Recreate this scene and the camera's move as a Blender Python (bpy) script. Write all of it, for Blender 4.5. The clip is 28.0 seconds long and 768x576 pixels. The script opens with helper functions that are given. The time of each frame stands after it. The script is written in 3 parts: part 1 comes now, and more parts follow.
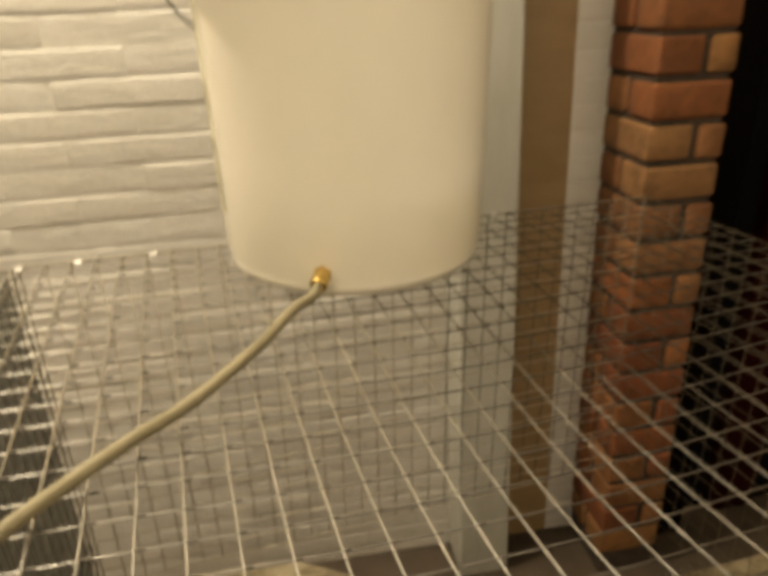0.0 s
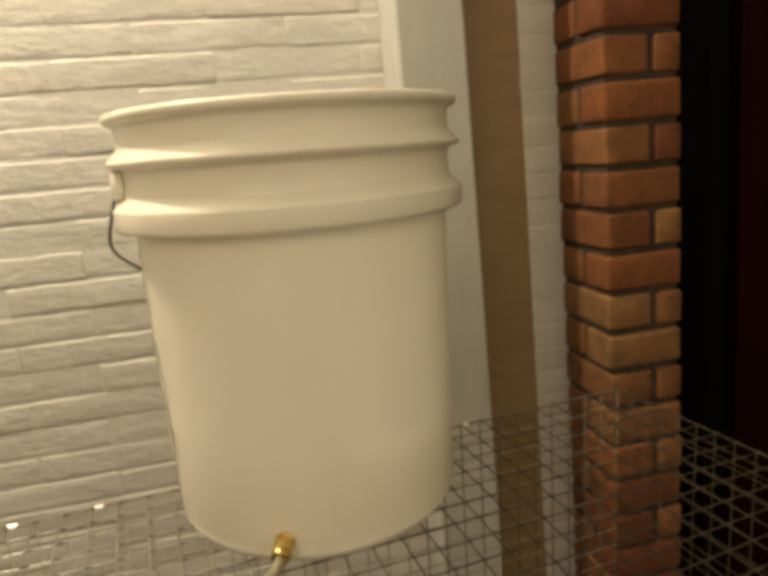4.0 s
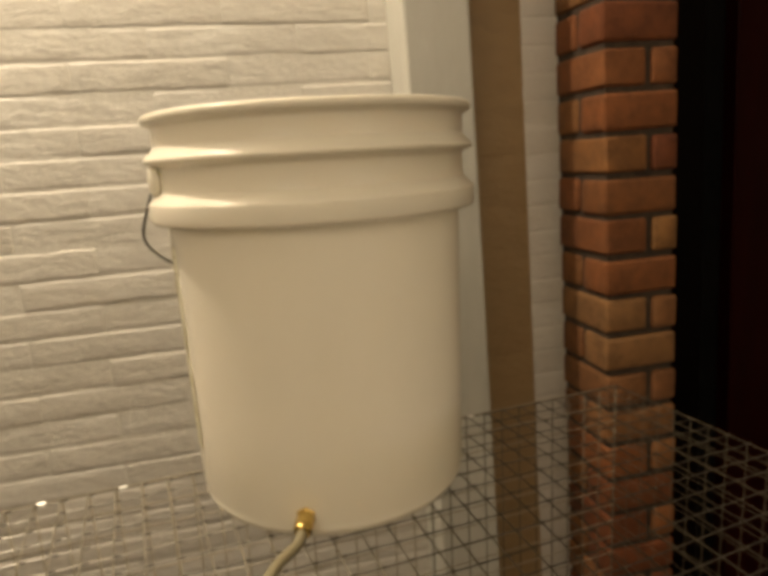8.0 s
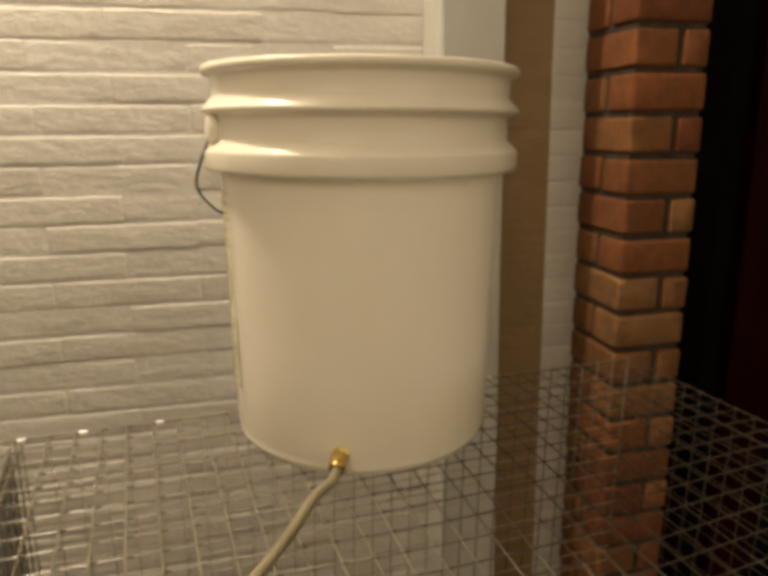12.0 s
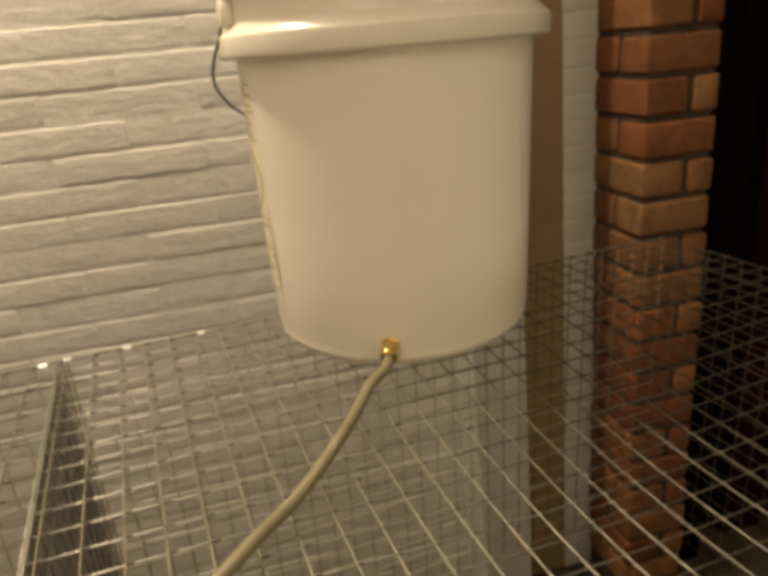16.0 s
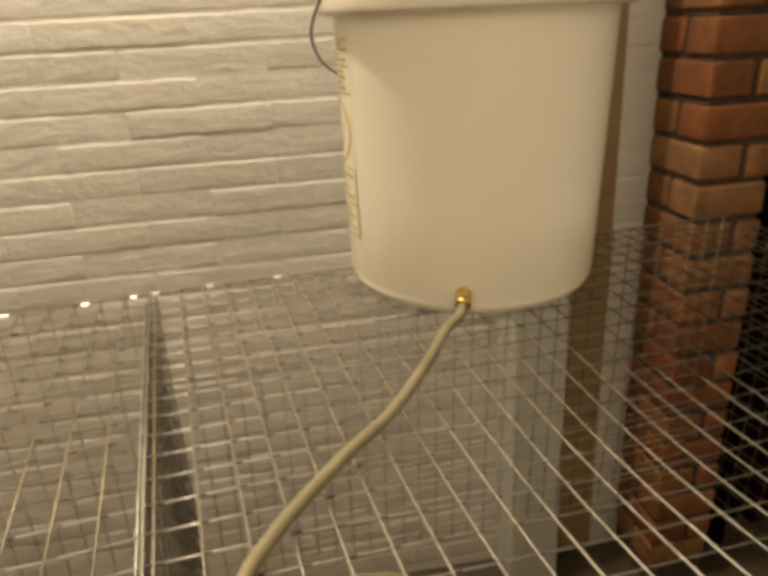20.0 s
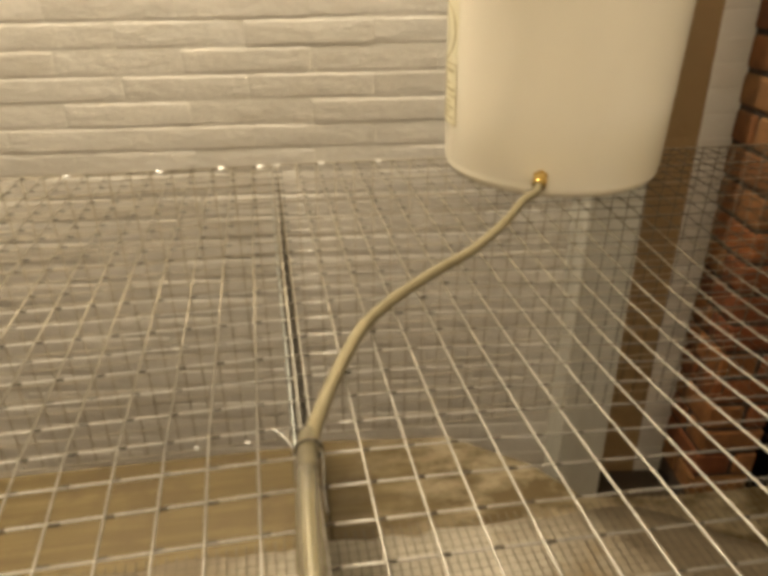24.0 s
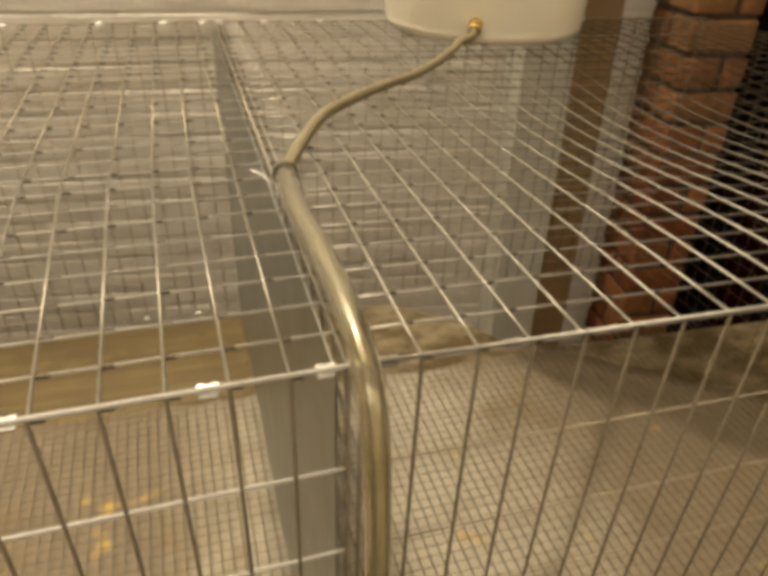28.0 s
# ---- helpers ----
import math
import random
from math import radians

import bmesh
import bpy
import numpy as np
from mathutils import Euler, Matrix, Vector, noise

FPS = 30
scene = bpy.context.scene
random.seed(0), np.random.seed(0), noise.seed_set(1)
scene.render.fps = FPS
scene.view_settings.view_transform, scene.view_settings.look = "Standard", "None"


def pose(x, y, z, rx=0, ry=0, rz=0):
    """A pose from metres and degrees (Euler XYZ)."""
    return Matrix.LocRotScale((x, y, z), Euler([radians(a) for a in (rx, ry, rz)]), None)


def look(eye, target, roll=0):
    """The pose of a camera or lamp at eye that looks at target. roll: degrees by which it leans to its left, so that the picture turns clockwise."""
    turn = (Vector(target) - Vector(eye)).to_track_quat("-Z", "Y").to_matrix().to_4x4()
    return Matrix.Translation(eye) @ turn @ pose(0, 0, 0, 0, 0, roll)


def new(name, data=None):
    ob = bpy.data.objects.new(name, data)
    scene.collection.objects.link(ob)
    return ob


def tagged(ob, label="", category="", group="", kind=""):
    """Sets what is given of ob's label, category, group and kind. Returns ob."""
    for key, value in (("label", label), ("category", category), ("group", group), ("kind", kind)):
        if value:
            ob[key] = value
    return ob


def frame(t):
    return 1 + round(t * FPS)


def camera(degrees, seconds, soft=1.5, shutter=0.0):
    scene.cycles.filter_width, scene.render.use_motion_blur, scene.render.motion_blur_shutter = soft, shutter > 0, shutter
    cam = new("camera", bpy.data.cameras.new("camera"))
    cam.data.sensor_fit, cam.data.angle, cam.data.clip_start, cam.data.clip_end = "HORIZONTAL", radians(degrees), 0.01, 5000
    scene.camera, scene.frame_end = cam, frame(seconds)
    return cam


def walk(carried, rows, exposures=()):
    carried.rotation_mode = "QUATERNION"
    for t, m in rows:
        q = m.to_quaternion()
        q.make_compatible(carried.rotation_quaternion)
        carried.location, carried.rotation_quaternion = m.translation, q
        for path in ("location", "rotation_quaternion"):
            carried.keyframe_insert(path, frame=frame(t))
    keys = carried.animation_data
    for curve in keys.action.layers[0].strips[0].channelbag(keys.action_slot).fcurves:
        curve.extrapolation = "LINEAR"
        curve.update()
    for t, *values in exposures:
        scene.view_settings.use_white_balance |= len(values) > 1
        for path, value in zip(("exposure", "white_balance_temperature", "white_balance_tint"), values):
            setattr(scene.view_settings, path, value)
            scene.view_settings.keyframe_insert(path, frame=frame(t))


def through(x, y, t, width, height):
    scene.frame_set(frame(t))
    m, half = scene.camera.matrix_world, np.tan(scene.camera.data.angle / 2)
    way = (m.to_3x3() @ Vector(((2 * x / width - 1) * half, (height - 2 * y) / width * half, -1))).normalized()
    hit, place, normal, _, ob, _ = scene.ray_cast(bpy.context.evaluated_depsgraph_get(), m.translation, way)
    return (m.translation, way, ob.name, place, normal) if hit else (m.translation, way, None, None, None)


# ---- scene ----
cam = camera(62.4, 28.0, soft=4.8, shutter=0.5)
PATH = [
    (0, (0.1801, 0.0329, 1.4463), (0.6783, 1.7848, 0.6201), -1.34),
    (0.5, (0.2021, 0.0964, 1.4036), (0.5472, 1.8008, 0.4157), 2.47),
    (1, (0.2206, 0.0978, 1.4019), (0.5772, 1.8597, 0.5251), 4.31),
    (1.5, (0.2400, 0.0838, 1.4008), (0.5745, 1.8748, 0.5759), 4.02),
    (2, (0.2385, 0.0729, 1.4336), (0.4435, 1.8688, 0.5778), -1.86),
    (2.5, (0.2167, 0.0607, 1.4604), (0.5249, 1.9060, 0.7534), -5.54),
    (3, (0.1893, 0.0577, 1.4508), (0.8976, 1.8040, 0.7810), -5.40),
    (3.5, (0.1920, 0.0705, 1.5109), (0.8589, 1.8892, 1.0136), -4.12),
    (4, (0.2080, 0.0867, 1.5246), (0.8501, 1.9332, 1.1025), -3.95),
    (4.5, (0.2103, 0.0790, 1.5222), (0.8446, 1.9309, 1.1123), -3.78),
    (6.5, (0.2001, 0.0723, 1.5316), (0.8450, 1.9174, 1.1079), -1.39),
    (7, (0.1952, 0.0718, 1.5260), (0.8295, 1.9230, 1.1125), -1.20),
    (7.5, (0.1870, 0.0679, 1.5185), (0.8254, 1.9185, 1.1087), -1.98),
    (8, (0.1758, 0.0586, 1.5209), (0.8373, 1.9028, 1.1193), -3.00),
    (8.5, (0.1672, 0.0608, 1.5298), (0.8427, 1.8963, 1.1121), -2.07),
    (9, (0.1692, 0.0644, 1.5324), (0.7886, 1.9187, 1.1108), -1.39),
    (9.5, (0.1750, 0.0632, 1.5295), (0.7859, 1.9131, 1.0770), -0.79),
    (10, (0.1672, 0.0577, 1.5202), (0.6963, 1.9175, 1.0090), -1.02),
    (10.5, (0.1542, 0.0558, 1.5073), (0.6503, 1.9056, 0.9309), -1.25),
    (11, (0.1387, 0.0460, 1.5119), (0.7273, 1.8838, 0.9864), -0.22),
    (11.5, (0.1369, 0.0450, 1.5170), (0.7655, 1.8775, 1.0201), 0.47),
    (13.5, (0.1045, 0.0516, 1.4967), (0.8327, 1.8489, 1.0073), 0.11),
    (14, (0.1381, 0.0606, 1.5020), (0.6620, 1.9183, 0.9780), -2.16),
    (14.5, (0.1795, 0.0853, 1.4849), (0.5173, 1.9780, 0.9342), -3.76),
    (15, (0.1690, 0.0802, 1.4892), (0.6914, 1.9181, 0.8984), -4.52),
    (15.5, (0.1188, 0.0676, 1.4830), (0.7240, 1.8619, 0.8396), -4.93),
    (16, (0.1031, 0.0624, 1.4766), (0.7071, 1.8297, 0.7610), -4.45),
    (16.5, (0.1025, 0.0582, 1.4803), (0.6541, 1.8450, 0.7710), -4.66),
    (17, (0.1001, 0.0577, 1.4825), (0.6431, 1.8509, 0.7829), -4.31),
    (17.5, (0.0998, 0.0486, 1.4746), (0.6525, 1.8319, 0.7575), -3.59),
    (18, (0.1006, 0.0421, 1.4768), (0.6128, 1.8516, 0.7961), -3.12),
    (18.5, (0.0936, 0.0489, 1.4742), (0.5727, 1.8676, 0.7940), -1.57),
    (19, (0.0846, 0.0448, 1.4647), (0.5365, 1.8545, 0.7431), -2.60),
    (19.5, (0.0711, 0.0385, 1.4685), (0.5628, 1.8340, 0.7374), -2.52),
    (20, (0.0459, 0.0378, 1.4659), (0.5551, 1.8108, 0.6931), -2.05),
    (20.5, (0.0326, 0.0363, 1.4671), (0.5934, 1.7936, 0.6939), -2.66),
    (22.6, (-0.0263, -0.0090, 1.4336), (0.6225, 1.6927, 0.6071), -0.87),
    (23, (-0.0390, -0.0360, 1.4420), (0.6310, 1.6190, 0.5410), 0.70),
    (23.5, (-0.0124, -0.0570, 1.4362), (0.4231, 1.6814, 0.5484), 1.30),
    (24, (-0.0080, -0.0948, 1.4416), (0.2745, 1.6551, 0.5153), 0.20),
    (24.5, (-0.0014, -0.1141, 1.4275), (0.2914, 1.6244, 0.4831), 0.05),
    (25, (-0.0091, -0.1188, 1.4181), (0.3021, 1.6089, 0.4598), 0.49),
    (25.5, (-0.0120, -0.1226, 1.4011), (0.3010, 1.5884, 0.4139), 1.86),
    (26, (-0.0096, -0.1307, 1.3910), (0.2609, 1.5579, 0.3541), 1.30),
    (26.5, (-0.0119, -0.1407, 1.3828), (0.2457, 1.5377, 0.3261), 1.97),
    (27, (-0.0153, -0.1546, 1.3744), (0.2050, 1.4984, 0.2703), 1.85),
    (27.4, (-0.0325, -0.1719, 1.3717), (0.2747, 1.4712, 0.2736), 2.26),
    (27.5, (-0.0387, -0.1774, 1.3729), (0.3099, 1.4603, 0.2791), 2.49),
    (28, (-0.0469, -0.1930, 1.3643), (0.4318, 1.4211, 0.2848), 2.63),
]
walk(cam, [(t, look(eye, target, roll)) for t, eye, target, roll in PATH],
     exposures=((0, 0.66, 6350, 6), (1, 0.70, 6350, 5), (2, 0.74, 6350, 5), (3, 0.42, 6450, 9), (4, 0.25, 6350, 6), (7, 0.14, 6500, 10), (9, 0.02, 6500, 10), (11, 0.03, 6500, 10),
                (15, 0.08, 6480, 10), (17, 0.16, 6500, 10), (20, 0.28, 6480, 9), (22.6, 0.54, 6450, 8), (24, 0.49, 6450, 8), (26, 0.41, 6420, 8), (28, 0.41, 6420, 8)))

# ---- light ----
CEIL = 3.10                                       # ceiling height
scene.view_settings.exposure = 0.0
world = bpy.data.worlds.new("world")
scene.world = world
world.use_nodes = True
world.node_tree.nodes["Background"].inputs[0].default_value = (1.0, 0.72, 0.42, 1)
world.node_tree.nodes["Background"].inputs[1].default_value = 0.005


def lamp_light(name, place, watts, colour, size):
    data = bpy.data.lights.new(name, "POINT")
    data.energy, data.color, data.shadow_soft_size = watts, colour, size
    ob = new(name, data)
    ob.location = place
    return ob


LAMP_A = (-0.43, 1.06, 2.80)
# two added soft fills for the room's diffuse light, no such lamps known
FILL_B = (-0.85, -1.20, 2.45)
FILL_C = (1.10, -1.60, 2.20)
lamp_light("lamp_light_left", LAMP_A, 72, (1.0, 0.84, 0.615), 0.03)
lamp_light("fill_light_over", FILL_B, 34, (1.0, 0.84, 0.615), 0.60)
lamp_light("fill_light_back", FILL_C, 17, (1.0, 0.84, 0.615), 0.60)

# ---- plan ----
TOP, FLOOR_MESH, TABLE = 1.200, 0.743, 0.728      # heights of cage top, cage floor and table top
DEPTH, CELL = 0.7245, 0.0254                      # cage depth, mesh cell
TURN = radians(-7.0)                              # the building stands askew to the cages
CORNER = Vector((1.018, 1.089, 0.0))              # front corner of the red brick pillar
BUILD = Matrix.Translation(CORNER) @ Matrix.Rotation(TURN, 4, "Z")
LEAN = BUILD @ Matrix(((1, 0, -0.036, 0.036 * 1.38), (0, 1, 0, 0), (0, 0, 1, 0), (0, 0, 0, 1)))   # post and pillar lean a little
WALL_V = 0.185                                    # the white wall's face behind the pillar's face


# ---- materials ----
def mat(name):
    m = bpy.data.materials.new(name)
    m.use_nodes = True
    return m, m.node_tree.nodes, m.node_tree.links, m.node_tree.nodes["Principled BSDF"]


def ramp_of(nodes, links, fac, stops):
    r = nodes.new("ShaderNodeValToRGB")
    while len(r.color_ramp.elements) < len(stops):
        r.color_ramp.elements.new(0.5)
    for e, (pos, col) in zip(r.color_ramp.elements, stops):
        e.position, e.color = pos, (*col, 1)
    links.new(fac, r.inputs[0])
    return r.outputs[0]


def noise_of(nodes, links, scale, detail=4.0, rough=0.6, stretch=(1, 1, 1), kind="Object", shift=None):
    tc = nodes.new("ShaderNodeTexCoord")
    mp = nodes.new("ShaderNodeMapping")
    mp.inputs["Scale"].default_value = stretch
    links.new(tc.outputs[kind], mp.inputs[0])
    n = nodes.new("ShaderNodeTexNoise")
    n.inputs["Scale"].default_value, n.inputs["Detail"].default_value, n.inputs["Roughness"].default_value = scale, detail, rough
    links.new(mp.outputs[0], n.inputs["Vector"])
    if shift is not None:
        n.noise_dimensions = "4D"
        links.new(shift, n.inputs["W"])
    return n.outputs["Fac"]


def mixed(nodes, links, fac, a, b, mode="MIX"):
    m = nodes.new("ShaderNodeMix")
    m.data_type, m.blend_type = "RGBA", mode
    for sock, val in ((m.inputs[0], fac), (m.inputs[6], a), (m.inputs[7], b)):
        if isinstance(val, (int, float)):
            sock.default_value = val
        elif isinstance(val, tuple):
            sock.default_value = (*val, 1)
        else:
            links.new(val, sock)
    return m.outputs[2]


def bumped(nodes, links, bsdf, height, strength, distance=0.002):
    b = nodes.new("ShaderNodeBump")
    b.inputs["Strength"].default_value, b.inputs["Distance"].default_value = strength, distance
    links.new(height, b.inputs["Height"])
    links.new(b.outputs[0], bsdf.inputs["Normal"])


def simple(name, dark, light, scale, rough=0.6, metal=0.0, bump=0.2, distance=0.001, stretch=(1, 1, 1), detail=5.0):
    m, n, l, b = mat(name)
    fac = noise_of(n, l, scale, detail, 0.65, stretch)
    l.new(ramp_of(n, l, fac, [(0.3, dark), (0.7, light)]), b.inputs["Base Color"])
    b.inputs["Roughness"].default_value, b.inputs["Metallic"].default_value = rough, metal
    if bump:
        bumped(n, l, b, noise_of(n, l, scale * 6, 3.0, 0.6, stretch), bump, distance)
    return m


def painted_brick(name="white_painted_brick", dark=(0.60, 0.57, 0.515), light=(0.705, 0.68, 0.635)):
    m, n, l, b = mat(name)
    info = n.new("ShaderNodeObjectInfo")
    mul = n.new("ShaderNodeMath")
    mul.operation, mul.inputs[1].default_value = "MULTIPLY", 30.0
    l.new(info.outputs["Random"], mul.inputs[0])
    broad = noise_of(n, l, 5.0, 4.0, 0.6, (1, 1, 1), "Object", mul.outputs[0])
    col = ramp_of(n, l, broad, [(0.25, dark), (0.75, light)])
    tone = ramp_of(n, l, info.outputs["Random"], [(0.0, (0.93, 0.92, 0.90)), (1.0, (1.0, 1.0, 1.0))])
    l.new(mixed(n, l, 1.0, col, tone, "MULTIPLY"), b.inputs["Base Color"])
    b.inputs["Roughness"].default_value = 0.45
    wave = noise_of(n, l, 42.0, 5.0, 0.62, (0.6, 1, 1.3), "Object", mul.outputs[0])
    bumped(n, l, b, wave, 0.8, 0.0055)
    return m


def red_brick(name, tones):
    m, n, l, b = mat(name)
    info = n.new("ShaderNodeObjectInfo")
    mul = n.new("ShaderNodeMath")
    mul.operation, mul.inputs[1].default_value = "MULTIPLY", 40.0
    l.new(info.outputs["Random"], mul.inputs[0])
    base = ramp_of(n, l, info.outputs["Random"], [(0.2 * k, tone) for k, tone in enumerate(tones)])
    spots = noise_of(n, l, 24.0, 6.0, 0.7, (1, 1, 1), "Object", mul.outputs[0])
    dark = ramp_of(n, l, spots, [(0.25, (0.42, 0.38, 0.34)), (0.5, (0.84, 0.82, 0.80)), (0.8, (1.22, 1.14, 1.0))])
    l.new(mixed(n, l, 1.0, base, dark, "MULTIPLY"), b.inputs["Base Color"])
    b.inputs["Roughness"].default_value = 0.85
    bumped(n, l, b, noise_of(n, l, 70.0, 6.0, 0.7, (1, 1, 1), "Object", mul.outputs[0]), 0.7, 0.003)
    return m


def plastic():
    m, n, l, b = mat("bucket_plastic")
    fac = noise_of(n, l, 6.0, 4.0, 0.6, (1, 1, 0.5))
    l.new(ramp_of(n, l, fac, [(0.3, (0.85, 0.795, 0.67)), (0.7, (0.90, 0.85, 0.735))]), b.inputs["Base Color"])
    b.inputs["Roughness"].default_value = 0.26
    b.inputs["Subsurface Weight"].default_value = 0.12
    b.inputs["Subsurface Radius"].default_value = (0.0050, 0.0046, 0.0039)
    b.inputs["Subsurface Scale"].default_value = 0.6
    bumped(n, l, b, noise_of(n, l, 90.0, 3.0, 0.5, (1, 1, 0.3)), 0.05, 0.0006)
    return m


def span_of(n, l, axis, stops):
    """A soft mask for stains and painted shading along one axis, blurred by noise."""
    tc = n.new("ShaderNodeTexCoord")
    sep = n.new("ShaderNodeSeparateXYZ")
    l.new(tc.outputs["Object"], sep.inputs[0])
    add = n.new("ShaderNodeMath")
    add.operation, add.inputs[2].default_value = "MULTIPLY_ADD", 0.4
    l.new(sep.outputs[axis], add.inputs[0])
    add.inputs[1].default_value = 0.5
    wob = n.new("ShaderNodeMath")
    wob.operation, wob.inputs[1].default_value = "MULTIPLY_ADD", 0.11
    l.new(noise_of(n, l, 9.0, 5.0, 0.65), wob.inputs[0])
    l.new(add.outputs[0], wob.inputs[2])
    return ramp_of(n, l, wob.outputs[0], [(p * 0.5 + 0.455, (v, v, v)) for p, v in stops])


def wood_board():
    m, n, l, b = mat("stained_board")
    grain = noise_of(n, l, 7.0, 6.0, 0.65, (0.35, 6.0, 1.0))
    col = ramp_of(n, l, grain, [(0.25, (0.092, 0.060, 0.017)), (0.5, (0.155, 0.109, 0.037)), (0.75, (0.25, 0.190, 0.083))])
    blot = noise_of(n, l, 16.0, 6.0, 0.7)
    col = mixed(n, l, ramp_of(n, l, blot, [(0.48, (0, 0, 0)), (0.66, (1, 1, 1))]), col, (0.12, 0.080, 0.028))
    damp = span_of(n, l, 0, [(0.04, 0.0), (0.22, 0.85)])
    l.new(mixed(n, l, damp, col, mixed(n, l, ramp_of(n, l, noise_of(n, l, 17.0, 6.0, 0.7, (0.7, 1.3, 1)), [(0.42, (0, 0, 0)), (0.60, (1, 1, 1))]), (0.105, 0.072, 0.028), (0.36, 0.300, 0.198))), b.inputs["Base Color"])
    b.inputs["Roughness"].default_value = 0.55
    bumped(n, l, b, grain, 0.25, 0.002)
    return m


def tray_liner():
    m, n, l, b = mat("soiled_liner")
    base = ramp_of(n, l, noise_of(n, l, 8.0, 6.0, 0.65, (0.5, 3.0, 1.0)), [(0.3, (0.43, 0.384, 0.297)), (0.7, (0.61, 0.568, 0.475))])
    worn = span_of(n, l, 0, [(-0.15, 1.0), (-0.02, 0.25), (0.05, 0.0), (0.20, 0.0), (0.42, 1.0)])
    base = mixed(n, l, worn, base, mixed(n, l, noise_of(n, l, 22.0, 5.0, 0.7), (0.19, 0.148, 0.094), (0.33, 0.272, 0.195)))
    stain = ramp_of(n, l, noise_of(n, l, 6.0, 5.0, 0.6), [(0.59, (0, 0, 0)), (0.74, (1, 1, 1))])
    one = mixed(n, l, stain, base, (0.27, 0.19, 0.09))
    yellow = ramp_of(n, l, noise_of(n, l, 13.0, 2.0, 0.5), [(0.68, (0, 0, 0)), (0.76, (1, 1, 1))])
    l.new(mixed(n, l, yellow, one, (0.60, 0.42, 0.12)), b.inputs["Base Color"])
    b.inputs["Roughness"].default_value = 0.7
    bumped(n, l, b, noise_of(n, l, 40.0, 5.0, 0.7), 0.4, 0.003)
    return m


def hose_mat(name, dark, light, rough, through):
    m, n, l, b = mat(name)
    fac = noise_of(n, l, 30.0, 4.0, 0.6, (1, 1, 1))
    l.new(ramp_of(n, l, fac, [(0.3, dark), (0.7, light)]), b.inputs["Base Color"])
    b.inputs["Roughness"].default_value = rough
    b.inputs["Transmission Weight"].default_value = through
    b.inputs["IOR"].default_value = 1.42
    b.inputs["Coat Weight"].default_value, b.inputs["Coat Roughness"].default_value = (1.0 if through > 0.3 else 0.0), 0.05
    return m


WHITE_BRICK, RED_BRICK, PLASTIC = painted_brick(), red_brick("red_brick", ((0.15, 0.038, 0.011), (0.25, 0.088, 0.025), (0.18, 0.050, 0.014), (0.28, 0.135, 0.042), (0.20, 0.064, 0.018), (0.27, 0.105, 0.031))), plastic()
PALE_RED_BRICK = red_brick("pale_red_brick", ((0.18, 0.064, 0.021), (0.26, 0.120, 0.042), (0.20, 0.080, 0.026), (0.28, 0.145, 0.055), (0.20, 0.076, 0.025), (0.27, 0.130, 0.047)))
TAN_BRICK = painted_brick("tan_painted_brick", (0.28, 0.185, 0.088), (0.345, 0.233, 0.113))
WHITE_JOINT = simple("painted_mortar", (0.62, 0.59, 0.53), (0.705, 0.68, 0.63), 14, 0.5, 0, 0.4, 0.004)
DARK_JOINT = simple("dark_mortar", (0.030, 0.021, 0.015), (0.085, 0.058, 0.040), 30, 0.95, 0, 0.6, 0.004)
POST_PAINT = simple("white_post_paint", (0.44, 0.43, 0.38), (0.56, 0.55, 0.50), 9, 0.5, 0, 0.25, 0.004, (1, 1, 0.3))
BOARD, LINER = wood_board(), tray_liner()
WIRE = simple("galvanised_wire", (0.275, 0.26, 0.23), (0.46, 0.438, 0.40), 120, 0.46, 0.85, 0.1, 0.0003)


def shaded_right(m, stops):
    """Darkens the wire to brown rightwards: the light's fall-off put into the colour."""
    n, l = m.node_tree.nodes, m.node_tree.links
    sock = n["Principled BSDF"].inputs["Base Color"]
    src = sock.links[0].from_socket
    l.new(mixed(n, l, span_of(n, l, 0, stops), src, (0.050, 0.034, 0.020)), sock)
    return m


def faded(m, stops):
    """Dims the wire towards the wall: the loss of lamp glint put into the colour."""
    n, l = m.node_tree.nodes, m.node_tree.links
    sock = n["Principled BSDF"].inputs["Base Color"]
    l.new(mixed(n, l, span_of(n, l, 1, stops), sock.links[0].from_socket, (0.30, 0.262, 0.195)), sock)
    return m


# top wires, bright where the lamp glints and dimmed beyond, all in the colour
LONG_WIRE = faded(simple("shaded_galvanised_wire", (0.36, 0.34, 0.30), (0.52, 0.495, 0.45), 120, 0.42, 0.7, 0.1, 0.0003), [(0.22, 0.0), (0.42, 1.0)])
shaded_right(LONG_WIRE, [(0.26, 0.0), (0.50, 0.92)])
LEFT_WIRE = faded(simple("dimmed_galvanised_wire", (0.33, 0.31, 0.27), (0.49, 0.465, 0.42), 120, 0.42, 0.75, 0.1, 0.0003), [(0.18, 0.0), (0.36, 1.0)])
CROSS_WIRE = shaded_right(simple("shade_browned_wire", (0.50, 0.48, 0.44), (0.68, 0.655, 0.61), 120, 0.36, 0.5, 0.1, 0.0003), [(0.02, 0.0), (0.14, 0.55), (0.40, 0.95)])
# near-white copy of the wire, a lamp's glint put into the colour
GLINT_WIRE = simple("glinting_galvanised_wire", (0.84, 0.83, 0.80), (0.93, 0.925, 0.90), 120, 0.28, 0.15, 0.1, 0.0003)
